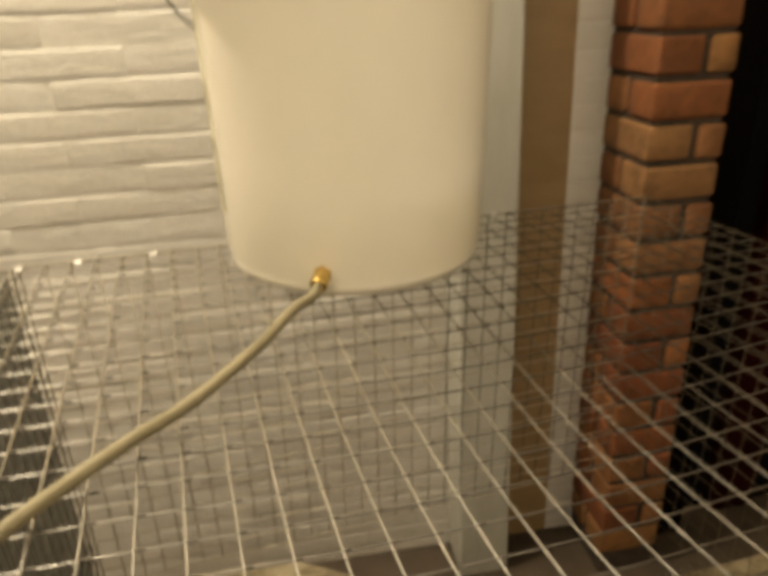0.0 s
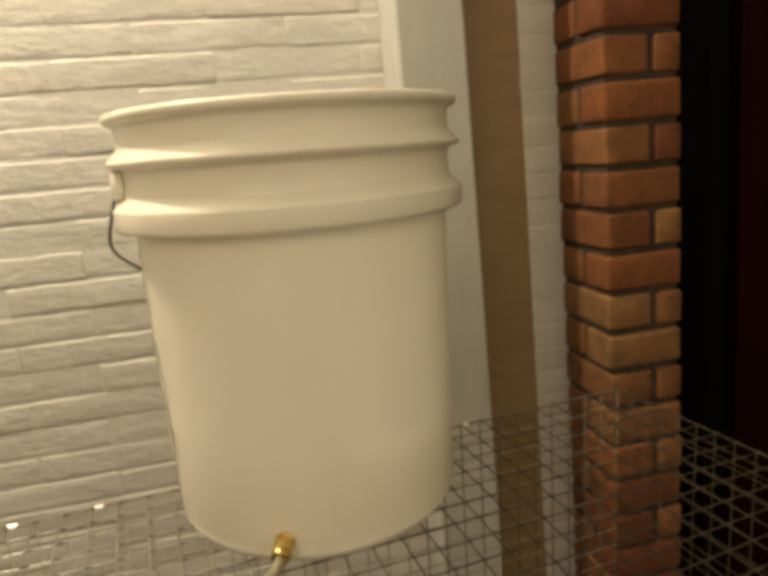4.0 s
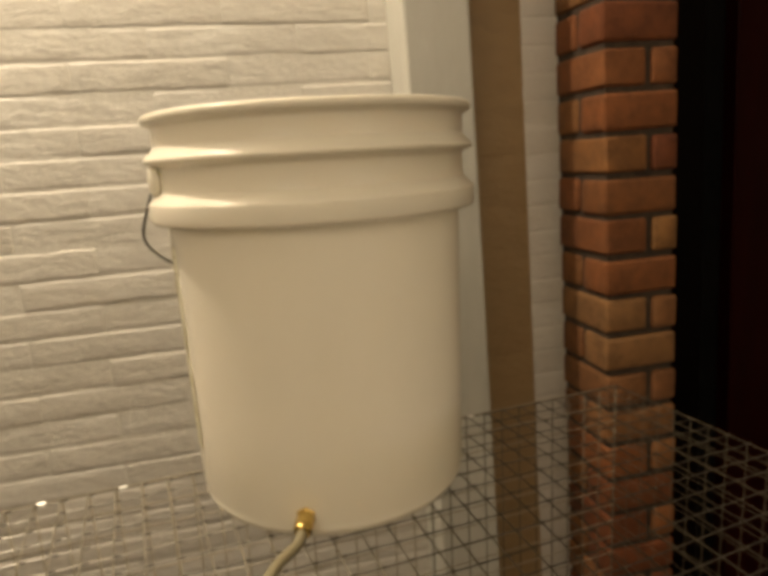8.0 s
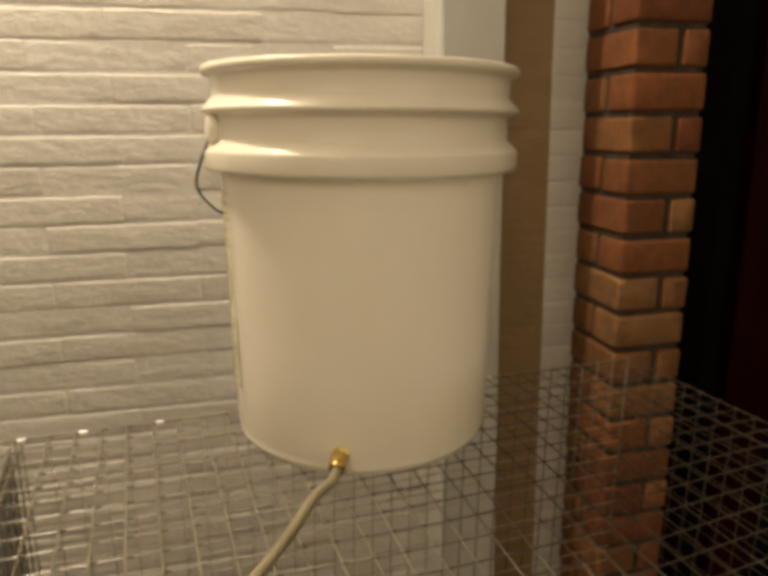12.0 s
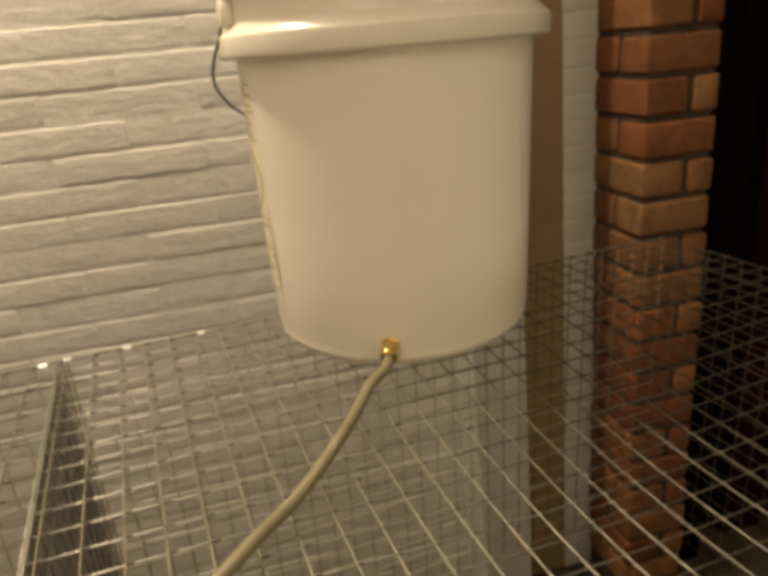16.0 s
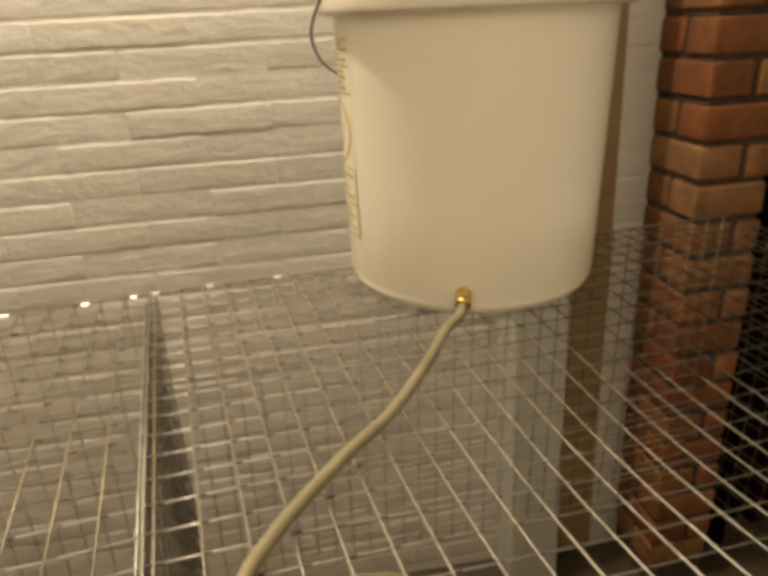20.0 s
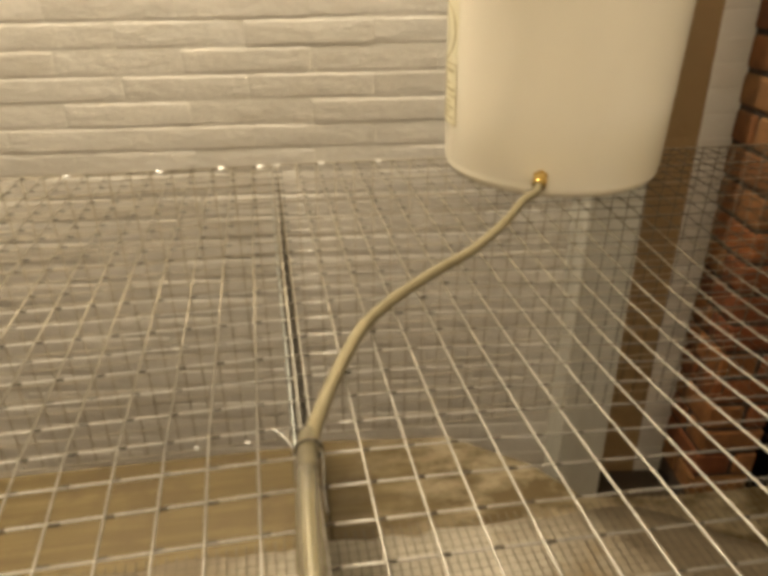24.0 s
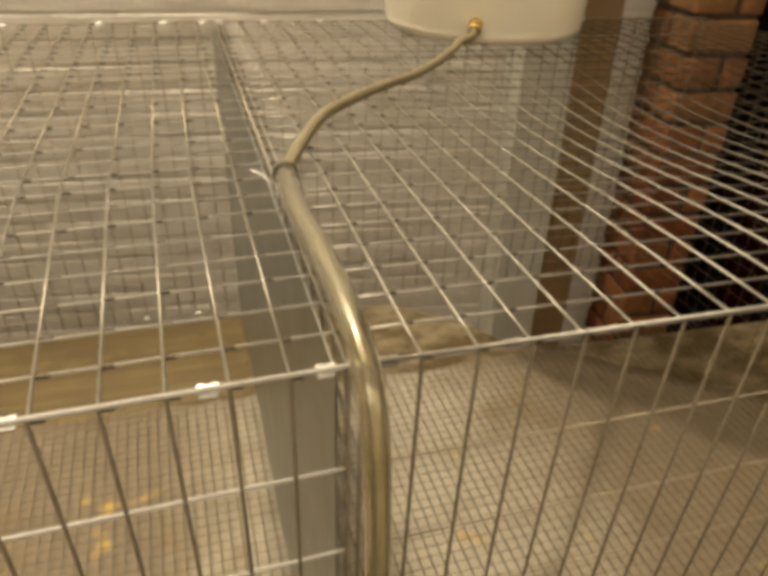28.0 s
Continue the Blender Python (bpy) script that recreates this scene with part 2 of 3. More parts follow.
# lit and dim copies of one wire, the light put into the base colour
LIT_WIRE = simple("lit_galvanised_wire", (0.66, 0.645, 0.61), (0.84, 0.825, 0.79), 120, 0.32, 0.35, 0.1, 0.0003)
DIM_WIRE = simple("dim_cross_wire", (0.36, 0.318, 0.238), (0.50, 0.448, 0.350), 120, 0.45, 0.4, 0.1, 0.0003)
WELD = simple("dark_weld", (0.05, 0.042, 0.03), (0.12, 0.10, 0.075), 200, 0.6, 0.3, 0, 0.0003)
# dark brown front wire, the unlit room it faces put into its colour
FRONT_WIRE = simple("shaded_brown_wire", (0.135, 0.107, 0.068), (0.22, 0.180, 0.124), 90, 0.55, 0.2, 0.1, 0.0003)
BACK_WIRE = simple("pale_brown_wire", (0.30, 0.255, 0.180), (0.45, 0.388, 0.283), 150, 0.5, 0.35, 0.1, 0.0003)
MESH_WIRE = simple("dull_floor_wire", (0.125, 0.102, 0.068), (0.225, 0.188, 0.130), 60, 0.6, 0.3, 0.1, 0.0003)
# dark copy for flanks and back right corner, shade put into the colour
DARK_WIRE = simple("darkened_wire", (0.09, 0.072, 0.046), (0.18, 0.148, 0.10), 60, 0.6, 0.4, 0.1, 0.0003)
SHEET = simple("galvanised_sheet", (0.30, 0.315, 0.30), (0.42, 0.435, 0.42), 22, 0.38, 0.9, 0.1, 0.001)
CLIP = simple("bright_clip_metal", (0.84, 0.84, 0.83), (0.94, 0.94, 0.93), 200, 0.22, 0.35, 0.1, 0.0003)
BRASS = simple("brass", (0.56, 0.38, 0.10), (0.78, 0.58, 0.22), 150, 0.22, 1.0, 0.1, 0.0003)
BAIL_WIRE = simple("dark_bail_wire", (0.10, 0.098, 0.095), (0.20, 0.195, 0.19), 100, 0.4, 0.8, 0.1, 0.0003)
HOSE = hose_mat("cloudy_hose", (0.265, 0.225, 0.130), (0.35, 0.303, 0.188), 0.52, 0.22)
HOSE_CLEAR = hose_mat("clear_hose", (0.80, 0.755, 0.58), (0.90, 0.865, 0.71), 0.05, 0.96)
TIE = simple("dark_tie_wire", (0.07, 0.06, 0.04), (0.15, 0.13, 0.09), 60, 0.4, 0, 0.1, 0.0003)
# door paints: the shade the door stands in is put into these dark values
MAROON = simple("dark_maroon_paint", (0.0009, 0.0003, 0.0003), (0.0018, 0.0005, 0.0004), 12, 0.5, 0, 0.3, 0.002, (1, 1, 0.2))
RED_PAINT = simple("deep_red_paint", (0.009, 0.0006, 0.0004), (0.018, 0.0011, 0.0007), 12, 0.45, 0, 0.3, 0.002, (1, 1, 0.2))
RAIL_WOOD = simple("reddish_brown_wood", (0.07, 0.020, 0.007), (0.13, 0.042, 0.014), 12, 0.5, 0, 0.3, 0.002, (0.3, 1, 4))


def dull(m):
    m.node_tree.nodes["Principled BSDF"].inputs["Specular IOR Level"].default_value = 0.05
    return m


# near-black, the shade of the gap and behind the glass put into colour
BLACK = simple("near_black", (0.003, 0.003, 0.003), (0.006, 0.005, 0.005), 8, 0.7, 0, 0.2, 0.002)
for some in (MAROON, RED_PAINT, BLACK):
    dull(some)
FLOOR_MAT = simple("worn_floor", (0.04, 0.028, 0.017), (0.095, 0.068, 0.043), 5, 0.6, 0, 0.3, 0.004)
PLASTER = simple("room_plaster", (0.50, 0.45, 0.37), (0.62, 0.57, 0.48), 4, 0.8, 0, 0.3, 0.004)
CEIL_MAT = simple("ceiling_paint", (0.66, 0.63, 0.57), (0.76, 0.73, 0.67), 4, 0.85, 0, 0.2, 0.003)
LABEL_INK = simple("faded_label_ink", (0.36, 0.30, 0.14), (0.52, 0.45, 0.25), 60, 0.5, 0, 0, 0.001)
LABEL_PALE = simple("pale_yellow_label", (0.78, 0.73, 0.52), (0.83, 0.79, 0.62), 30, 0.4, 0, 0, 0.001)
LEG = simple("table_wood", (0.14, 0.085, 0.04), (0.24, 0.16, 0.085), 9, 0.6, 0, 0.3, 0.002, (4, 4, 0.4))


# ---- mesh helpers ----
def mesh_of(name, bm, material, smooth=False):
    me = bpy.data.meshes.new(name)
    bm.to_mesh(me)
    bm.free()
    me.materials.append(material)
    if smooth:
        for poly in me.polygons:
            poly.use_smooth = True
    return me


def part(name, bm, material, parent=None, label="", smooth=False):
    ob = new(name, mesh_of(name, bm, material, smooth))
    if parent is not None:
        ob.parent = parent
    if label:
        tagged(ob, label)
    return ob


def base_of(name, place=(0, 0, 0), label="", category="", group="", kind=""):
    ob = new(name)
    ob.location = place
    return tagged(ob, label, category, group, kind)


def box(x0, x1, y0, y1, z0, z1, bevel=0.0, m=None, segments=1):
    bm = bmesh.new()
    bmesh.ops.create_cube(bm, size=1.0)
    bmesh.ops.scale(bm, vec=(x1 - x0, y1 - y0, z1 - z0), verts=bm.verts)
    bmesh.ops.translate(bm, vec=((x0 + x1) / 2, (y0 + y1) / 2, (z0 + z1) / 2), verts=bm.verts)
    if bevel:
        bmesh.ops.bevel(bm, geom=bm.edges[:], offset=bevel, segments=segments, affect="EDGES", profile=0.5)
    if m is not None:
        bm.transform(m)
    return bm


def rod(bm, a, b, r, sides=6):
    """A closed rod from a to b, added to bm."""
    a, b = Vector(a), Vector(b)
    q = (b - a).to_track_quat("Z", "Y").to_matrix()
    rings = []
    for end in (a, b):
        rings.append([bm.verts.new(end + q @ Vector((r * math.cos(2 * math.pi * k / sides), r * math.sin(2 * math.pi * k / sides), 0))) for k in range(sides)])
    for k in range(sides):
        bm.faces.new((rings[0][k], rings[0][(k + 1) % sides], rings[1][(k + 1) % sides], rings[1][k]))
    bm.faces.new(rings[0][::-1])
    bm.faces.new(rings[1])
    return bm


def spun(profile, steps=64, centre=(0, 0, 0)):
    """A solid turned from (radius, height) pairs; a radius of 0 closes it."""
    bm = bmesh.new()
    rings = []
    for r, z in profile:
        if r < 1e-6:
            rings.append([bm.verts.new((centre[0], centre[1], centre[2] + z))])
        else:
            rings.append([bm.verts.new((centre[0] + r * math.cos(2 * math.pi * k / steps), centre[1] + r * math.sin(2 * math.pi * k / steps), centre[2] + z)) for k in range(steps)])
    for lo, hi in zip(rings, rings[1:]):
        for k in range(steps):
            n = (k + 1) % steps
            if len(lo) == 1:
                bm.faces.new((lo[0], hi[n], hi[k]))
            elif len(hi) == 1:
                bm.faces.new((lo[k], lo[n], hi[0]))
            else:
                bm.faces.new((lo[k], lo[n], hi[n], hi[k]))
    bmesh.ops.recalc_face_normals(bm, faces=bm.faces)
    return bm


def smooth_line(points, per=10):
    """Catmull-Rom through the points."""
    pts = [Vector(p) for p in points]
    pts = [2 * pts[0] - pts[1]] + pts + [2 * pts[-1] - pts[-2]]
    out = []
    for i in range(1, len(pts) - 2):
        p0, p1, p2, p3 = pts[i - 1:i + 3]
        for k in range(per):
            t = k / per
            out.append(0.5 * ((2 * p1) + (p2 - p0) * t + (2 * p0 - 5 * p1 + 4 * p2 - p3) * t * t + (3 * p1 - p0 - 3 * p2 + p3) * t ** 3))
    out.append(pts[-2])
    return out


def tube(points, radius, sides=14, per=10, close=True):
    """A round tube along a smooth line; radius is a number or a function of 0 to 1."""
    line = smooth_line(points, per)
    bm = bmesh.new()
    side = None
    rings = []
    for i, p in enumerate(line):
        way = (line[min(i + 1, len(line) - 1)] - line[max(i - 1, 0)]).normalized()
        if side is None:
            side = way.orthogonal().normalized()
        side = (side - way * side.dot(way)).normalized()
        other = way.cross(side)
        r = radius(i / (len(line) - 1)) if callable(radius) else radius
        rings.append([bm.verts.new(p + r * (math.cos(2 * math.pi * k / sides) * side + math.sin(2 * math.pi * k / sides) * other)) for k in range(sides)])
    for lo, hi in zip(rings, rings[1:]):
        for k in range(sides):
            n = (k + 1) % sides
            bm.faces.new((lo[k], lo[n], hi[n], hi[k]))
    if close:
        bm.faces.new(rings[0][::-1])
        bm.faces.new(rings[-1])
    return bm


# ---- the room ----
part("floor", box(-3.0, 3.6, -3.0, 2.6, -0.05, 0.0), FLOOR_MAT)
tagged(bpy.data.objects["floor"], "worn brown floor below the table", "floor", kind="structure")
part("ceiling", box(-3.0, 3.6, -3.0, 2.6, CEIL, CEIL + 0.05), CEIL_MAT)
tagged(bpy.data.objects["ceiling"], "plain pale painted ceiling over the room", "ceiling", kind="structure")
for side_name, dims in (("wall_west", (-3.05, -2.95, -3.0, 2.6)), ("wall_east", (3.55, 3.65, -3.0, 2.6)), ("wall_south", (-3.0, 3.6, -3.05, -2.95))):
    tagged(part(side_name, box(dims[0], dims[1], dims[2], dims[3], 0.0, CEIL), PLASTER), "plain buff plaster wall closing the room", "wall", kind="structure")


# ---- table, liner ----
table = base_of("work_table", (0, 0, 0), "wooden work table with a stained brown top under the cages", "table")
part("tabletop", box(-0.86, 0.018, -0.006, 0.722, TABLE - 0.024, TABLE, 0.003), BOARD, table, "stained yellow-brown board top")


def cut_board(outline, z0, z1):
    """A board with a crooked sawn edge."""
    bm = bmesh.new()
    face = bm.faces.new([bm.verts.new((x, y, z0)) for x, y in outline])
    up = bmesh.ops.extrude_face_region(bm, geom=[face])["geom"]
    bmesh.ops.translate(bm, vec=(0, 0, z1 - z0), verts=[g for g in up if isinstance(g, bmesh.types.BMVert)])
    bmesh.ops.recalc_face_normals(bm, faces=bm.faces)
    bmesh.ops.bevel(bm, geom=bm.edges[:], offset=0.003, segments=1, affect="EDGES")
    return bm


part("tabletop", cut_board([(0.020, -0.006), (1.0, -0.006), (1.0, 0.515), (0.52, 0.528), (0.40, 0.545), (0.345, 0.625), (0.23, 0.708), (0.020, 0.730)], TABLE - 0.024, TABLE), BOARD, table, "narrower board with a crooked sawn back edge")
for lx in (-0.80, 0.94):
    for ly in (0.0, 0.64 if lx < 0 else 0.46):
        part("leg", box(lx - 0.03, lx + 0.03, ly - 0.03, ly + 0.03, 0.0, TABLE - 0.024, 0.004), LEG, table)


def liner(x0, x1, seed):
    rnd = random.Random(seed)
    bm = bmesh.new()
    nx, ny = 24, 16
    grid = [[bm.verts.new((x0 + (x1 - x0) * i / nx, (0.51 - 0.70 * max(0.0, x0 + (x1 - x0) * i / nx - 0.465)) * j / ny + (rnd.uniform(-0.006, 0.006) if j == ny else 0), rnd.uniform(0.0, 0.0022))) for i in range(nx + 1)] for j in range(ny + 1)]
    for j in range(ny):
        for i in range(nx):
            bm.faces.new((grid[j][i], grid[j][i + 1], grid[j + 1][i + 1], grid[j + 1][i]))
    rim = [grid[0][i] for i in range(nx)] + [grid[j][nx] for j in range(ny)] + [grid[ny][i] for i in range(nx, 0, -1)] + [grid[j][0] for j in range(ny, 0, -1)]
    low = [bm.verts.new((v.co.x, v.co.y, -0.004)) for v in rim]
    for k in range(len(rim)):
        n = (k + 1) % len(rim)
        bm.faces.new((rim[n], rim[k], low[k], low[n]))
    bmesh.ops.translate(bm, vec=(0, 0, TABLE + 0.0045), verts=bm.verts)
    ob = part("tray_liner", bm, LINER, None, "", True)
    return tagged(ob, "pale liner sheet with brown and yellow stains", "liner", "liners under the cages")


liner(-0.76, -0.012, 3)
liner(0.006, 0.77, 4)


# ---- cages ----
def askew(p, left):
    """The cages are racked a little out of square, the left one more."""
    pull = 0.085 * min(-p[0], 0.16) * max(0.0, 1.0 - p[1] / 0.2) if left else 0.0     # drawn together along the front edge
    return Vector((p[0] + pull - 0.0276 * p[1], p[1] + (0.033 * p[0] if left else 0.0), p[2]))


def sag(x, y):
    """How far the right cage's top panel hangs down in front of the bucket's weight."""
    if x <= 0.002 or y <= 0 or y >= 0.62:
        return 0.0
    return 0.021 * math.sin(math.pi * x / 0.766) ** 2 * math.sin(math.pi * y / 0.62) ** 2


def cage(name, x0, cols, label, seed):
    """A welded wire cage: x0 is its left side; cols cells wide; singles: which panels have wires of their own."""
    rnd = random.Random(seed)
    x1 = x0 + cols * CELL
    thing = base_of(name, (x0, 0, FLOOR_MESH), label, "cage", "wire cages on the table")
    inv = Matrix.Translation((-x0, 0, -FLOOR_MESH))

    def bent(p):
        return askew(p, x0 < -0.1)

    rows_deep = int(round(DEPTH / CELL))
    r_thick, r_thin, r_back = 0.00071, 0.00064, 0.00072
    wire_meshes = {}

    def panel_base(pname):
        ob = new(pname)
        ob.parent = thing
        return ob

    def single(panel, a, b, r, material):
        a, b = bent(a), bent(b)
        key = (round((b - a).length, 3), r, material.name)
        if key not in wire_meshes:
            wire_meshes[key] = mesh_of("wire", rod(bmesh.new(), (0, 0, 0), (0, 0, (b - a).length), r, 6), material, True)
        ob = new("wire", wire_meshes[key])
        ob.parent = panel
        ob.matrix_local = inv @ Matrix.Translation(a) @ (b - a).to_track_quat("Z", "Y").to_matrix().to_4x4()

    def bow():
        return rnd.uniform(-0.0012, 0.0012)

    top = panel_base("top_panel")
    for i in range(cols + 1):
        x = x0 + i * CELL
        if x0 > -0.1:
            off = bow()
            bm = tube([bent((x + off, DEPTH * k / 14, TOP - sag(x, DEPTH * k / 14))) for k in range(15)], r_thick, 6, 2)
            bm.transform(inv)
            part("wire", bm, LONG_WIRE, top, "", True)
            continue
        bm = bmesh.new()
        off = bow()
        rod(bm, bent((x, 0, TOP)), bent((x + off, 0.2, TOP)), r_thick)
        rod(bm, bent((x + off, 0.1995, TOP)), bent((x + bow(), DEPTH, TOP)), r_thick)
        bm.transform(inv)
        part("wire", bm, LEFT_WIRE, top, "", True)
    for j in range(rows_deep + 1):
        y = DEPTH * j / rows_deep
        if x0 > -0.1:
            bm = tube([bent((x0 + (x1 - x0) * k / 14, y, TOP - 0.0018 - sag(x0 + (x1 - x0) * k / 14, y))) for k in range(15)], r_thin, 6, 2)
            bm.transform(inv)
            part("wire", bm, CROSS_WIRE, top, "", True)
            continue
        # lit copy in front, dim copy behind, in place of the lamp's glint
        single(top, (x0, y, TOP - 0.0018), (x1, y + bow(), TOP - 0.0018), r_thin, LIT_WIRE if y < 0.38 else DIM_WIRE)
    bm = bmesh.new()
    for i in range(cols + 1):
        for j in range(rows_deep + 1):
            c = bent((x0 + i * CELL, DEPTH * j / rows_deep, TOP - 0.0016 - (sag(x0 + i * CELL, DEPTH * j / rows_deep) if x0 > -0.1 else 0.0))) + Vector((0.0016, rnd.uniform(-0.0003, 0.0003), 0))
            rod(bm, c - Vector((0.0016, 0, 0)), c + Vector((0.0036, 0, 0)), 0.00098, 5)
    bm.transform(inv)
    tagged(part("weld_layer", bm, WELD, top, "dark weld beads at the wire crossings"), kind="stuff")
    front = panel_base("front_panel")
    heights = [TOP - 0.0595 * k for k in range(1, 8)]
    for i in range(cols + 1):
        x = x0 + i * CELL
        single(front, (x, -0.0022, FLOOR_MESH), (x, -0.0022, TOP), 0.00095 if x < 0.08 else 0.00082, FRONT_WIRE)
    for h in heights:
        # painted glint on the left cage's front only, dimmer wire on the right
        single(front, (x0, -0.0002, h), (x1, -0.0002, h), *((0.00092, GLINT_WIRE) if x0 < -0.1 else (0.0005, BACK_WIRE)))
    single(front, (x0, -0.0016, TOP + 0.0012), (x1, -0.0016, TOP + 0.0012), 0.0011, GLINT_WIRE if x0 < -0.1 else WIRE)
    back = panel_base("back_panel")
    for i in range(cols + 1):
        x = x0 + i * CELL
        # darker copy at the right end, painted to keep the lamp's glint off
        single(back, (x, DEPTH + 0.002, FLOOR_MESH), (x, DEPTH + 0.002, TOP), 0.00092, BACK_WIRE if x < 0.46 else DARK_WIRE)
    for k in range(19):
        z = TOP - (TOP - FLOOR_MESH) * k / 18
        single(back, (x0, DEPTH + 0.0005, z), (x1, DEPTH + 0.0005, z), r_back, BACK_WIRE)
    for sname, x in (("left_panel", x0), ("right_panel", x1)):
        flank = panel_base(sname)
        for j in range(rows_deep + 1):
            y = DEPTH * j / rows_deep
            single(flank, (x, y, FLOOR_MESH), (x, y, TOP), 0.00042, DARK_WIRE)
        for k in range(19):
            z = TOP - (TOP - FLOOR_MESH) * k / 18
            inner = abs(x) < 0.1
            single(flank, (x, 0, z), (x, DEPTH, z), 0.00062 if inner else 0.00042, WIRE if inner else DARK_WIRE)
    bm = bmesh.new()
    for i in range(cols * 2 + 1):
        rod(bm, bent((x0 + i * CELL / 2, 0, FLOOR_MESH)), bent((x0 + i * CELL / 2, 0.520, FLOOR_MESH)), 0.00074, 5)
    for j in range(41):
        rod(bm, bent((x0, DEPTH * j / rows_deep / 2, FLOOR_MESH - 0.0016)), bent((x1, DEPTH * j / rows_deep / 2, FLOOR_MESH - 0.0016)), 0.00033, 5)
    bm.transform(inv)
    tagged(part("floor_mesh", bm, MESH_WIRE, thing, "fine dull wire floor mesh", True), kind="stuff")
    return thing


def clip_mesh():
    """A small metal clip crimped round two wires, along x, with an overlapping lip."""
    bm = bmesh.new()
    sides = 12
    rings = []
    for x, r in ((-0.0042, 0.0014), (-0.0038, 0.0020), (-0.0012, 0.0020), (-0.0008, 0.0016), (0.0008, 0.0016), (0.0012, 0.0020), (0.0038, 0.0020), (0.0042, 0.0014)):
        rings.append([bm.verts.new((x, r * 1.15 * math.cos(2 * math.pi * k / sides), r * 0.85 * math.sin(2 * math.pi * k / sides))) for k in range(sides)])
    for lo, hi in zip(rings, rings[1:]):
        for k in range(sides):
            n = (k + 1) % sides
            bm.faces.new((lo[k], lo[n], hi[n], hi[k]))
    bm.faces.new(rings[0][::-1])
    bm.faces.new(rings[-1])
    lip = box(-0.0036, 0.0036, -0.0034, -0.0019, -0.0018, -0.0006, 0.0003)
    lip_mesh = bpy.data.meshes.new("lip")
    lip.to_mesh(lip_mesh)
    lip.free()
    bm.from_mesh(lip_mesh)
    bmesh.ops.recalc_face_normals(bm, faces=bm.faces)
    return mesh_of("clip", bm, CLIP)


CLIP_MESH = clip_mesh()


def clips(owner, places, mesh=None):
    for x, y, z in places:
        ob = new("clip", mesh or CLIP_MESH)
        ob.parent = owner
        ob.matrix_local = Matrix.Translation(-owner.location) @ Matrix.Translation(Vector((x, y, z))) @ Matrix.Rotation(radians((x * 977) % 50 - 25), 4, "X")
        tagged(ob, "bright bent metal clip" if mesh is None else "dull grey metal clip")


left_cage = cage("wire_cage", -0.004 - 30 * CELL, 30, "welded wire cage with a sheet metal divider, on the table", 11)
right_cage = cage("wire_cage", 0.002, 30, "welded wire cage carrying a white bucket on its top", 12)
clips(left_cage, [(-0.058, -0.002, TOP), (-0.0125, 0, TOP), (-0.127, -0.004, TOP), (-0.205, -0.0068, TOP), (-0.30, -0.01, TOP),
                  (-0.040, 0.7226, TOP), (-0.0885, 0.7205, TOP), (-0.1655, 0.7180, TOP), (-0.275, 0.7145, TOP), (-0.39, 0.711, TOP),
                  (-0.178, DEPTH - 0.004, FLOOR_MESH + 0.004), (-0.098, DEPTH - 0.004, FLOOR_MESH + 0.004)])
DULL_CLIP = CLIP_MESH.copy()
DULL_CLIP.materials[0] = WIRE
clips(right_cage, [(0.0135, 0, TOP), (0.0690, 0, TOP)], DULL_CLIP)
GREY_CLIP = CLIP_MESH.copy()
GREY_CLIP.materials[0] = LIT_WIRE
clips(right_cage, [(-0.0175, DEPTH, TOP), (0.040, DEPTH, TOP), (0.116, DEPTH, TOP), (0.52, DEPTH, TOP)], GREY_CLIP)
bm = box(-0.0090, -0.0080, 0.002, DEPTH - 0.004, FLOOR_MESH, TOP - 0.004)
for v in bm.verts:
    v.co = askew(v.co, True)
divider = part("divider_sheet", bm, SHEET, None)
divider.parent = left_cage
divider.matrix_local = Matrix.Translation(-left_cage.location)
tagged(divider, "plain grey galvanised sheet")

# ---- bucket ----
BX, BY = 0.3286, 0.6642
BUCKET_Z = TOP + 0.0011
bucket = base_of("bucket", (BX, BY, BUCKET_Z), "off-white plastic bucket with ribbed rim standing on the cage", "bucket")
outer = [(0.0, 0.004), (0.112, 0.004), (0.118, 0.0), (0.1235, 0.0008), (0.1285, 0.0045), (0.1316, 0.0105), (0.1319, 0.0122), (0.1315, 0.0136), (0.1330, 0.0200), (0.13465, 0.12),
         (0.1371, 0.2695), (0.1376, 0.2725), (0.1505, 0.2733), (0.1522, 0.2747), (0.1528, 0.2772), (0.1530, 0.2898), (0.1528, 0.2908), (0.1522, 0.2918), (0.1446, 0.2990), (0.1434, 0.3000), (0.1430, 0.3014),
         (0.1420, 0.3190), (0.1430, 0.3222), (0.1505, 0.3247), (0.1520, 0.3259), (0.1525, 0.3275), (0.1523, 0.3285), (0.1515, 0.3296), (0.1448, 0.3370), (0.1438, 0.3384), (0.1434, 0.3399), (0.1434, 0.3535), (0.1445, 0.3566),
         (0.1496, 0.3583), (0.1510, 0.3597), (0.1515, 0.3621), (0.1508, 0.3647), (0.1490, 0.3659), (0.1430, 0.3659), (0.1404, 0.3640), (0.1392, 0.3550), (0.1345, 0.100), (0.1300, 0.010), (0.0, 0.0085)]
bucket.rotation_euler = (0, radians(-0.3), 0)      # stands a little out of plumb on the mesh
part("body", spun(outer, 96), PLASTIC, bucket, "", True)
EAR = radians(186)
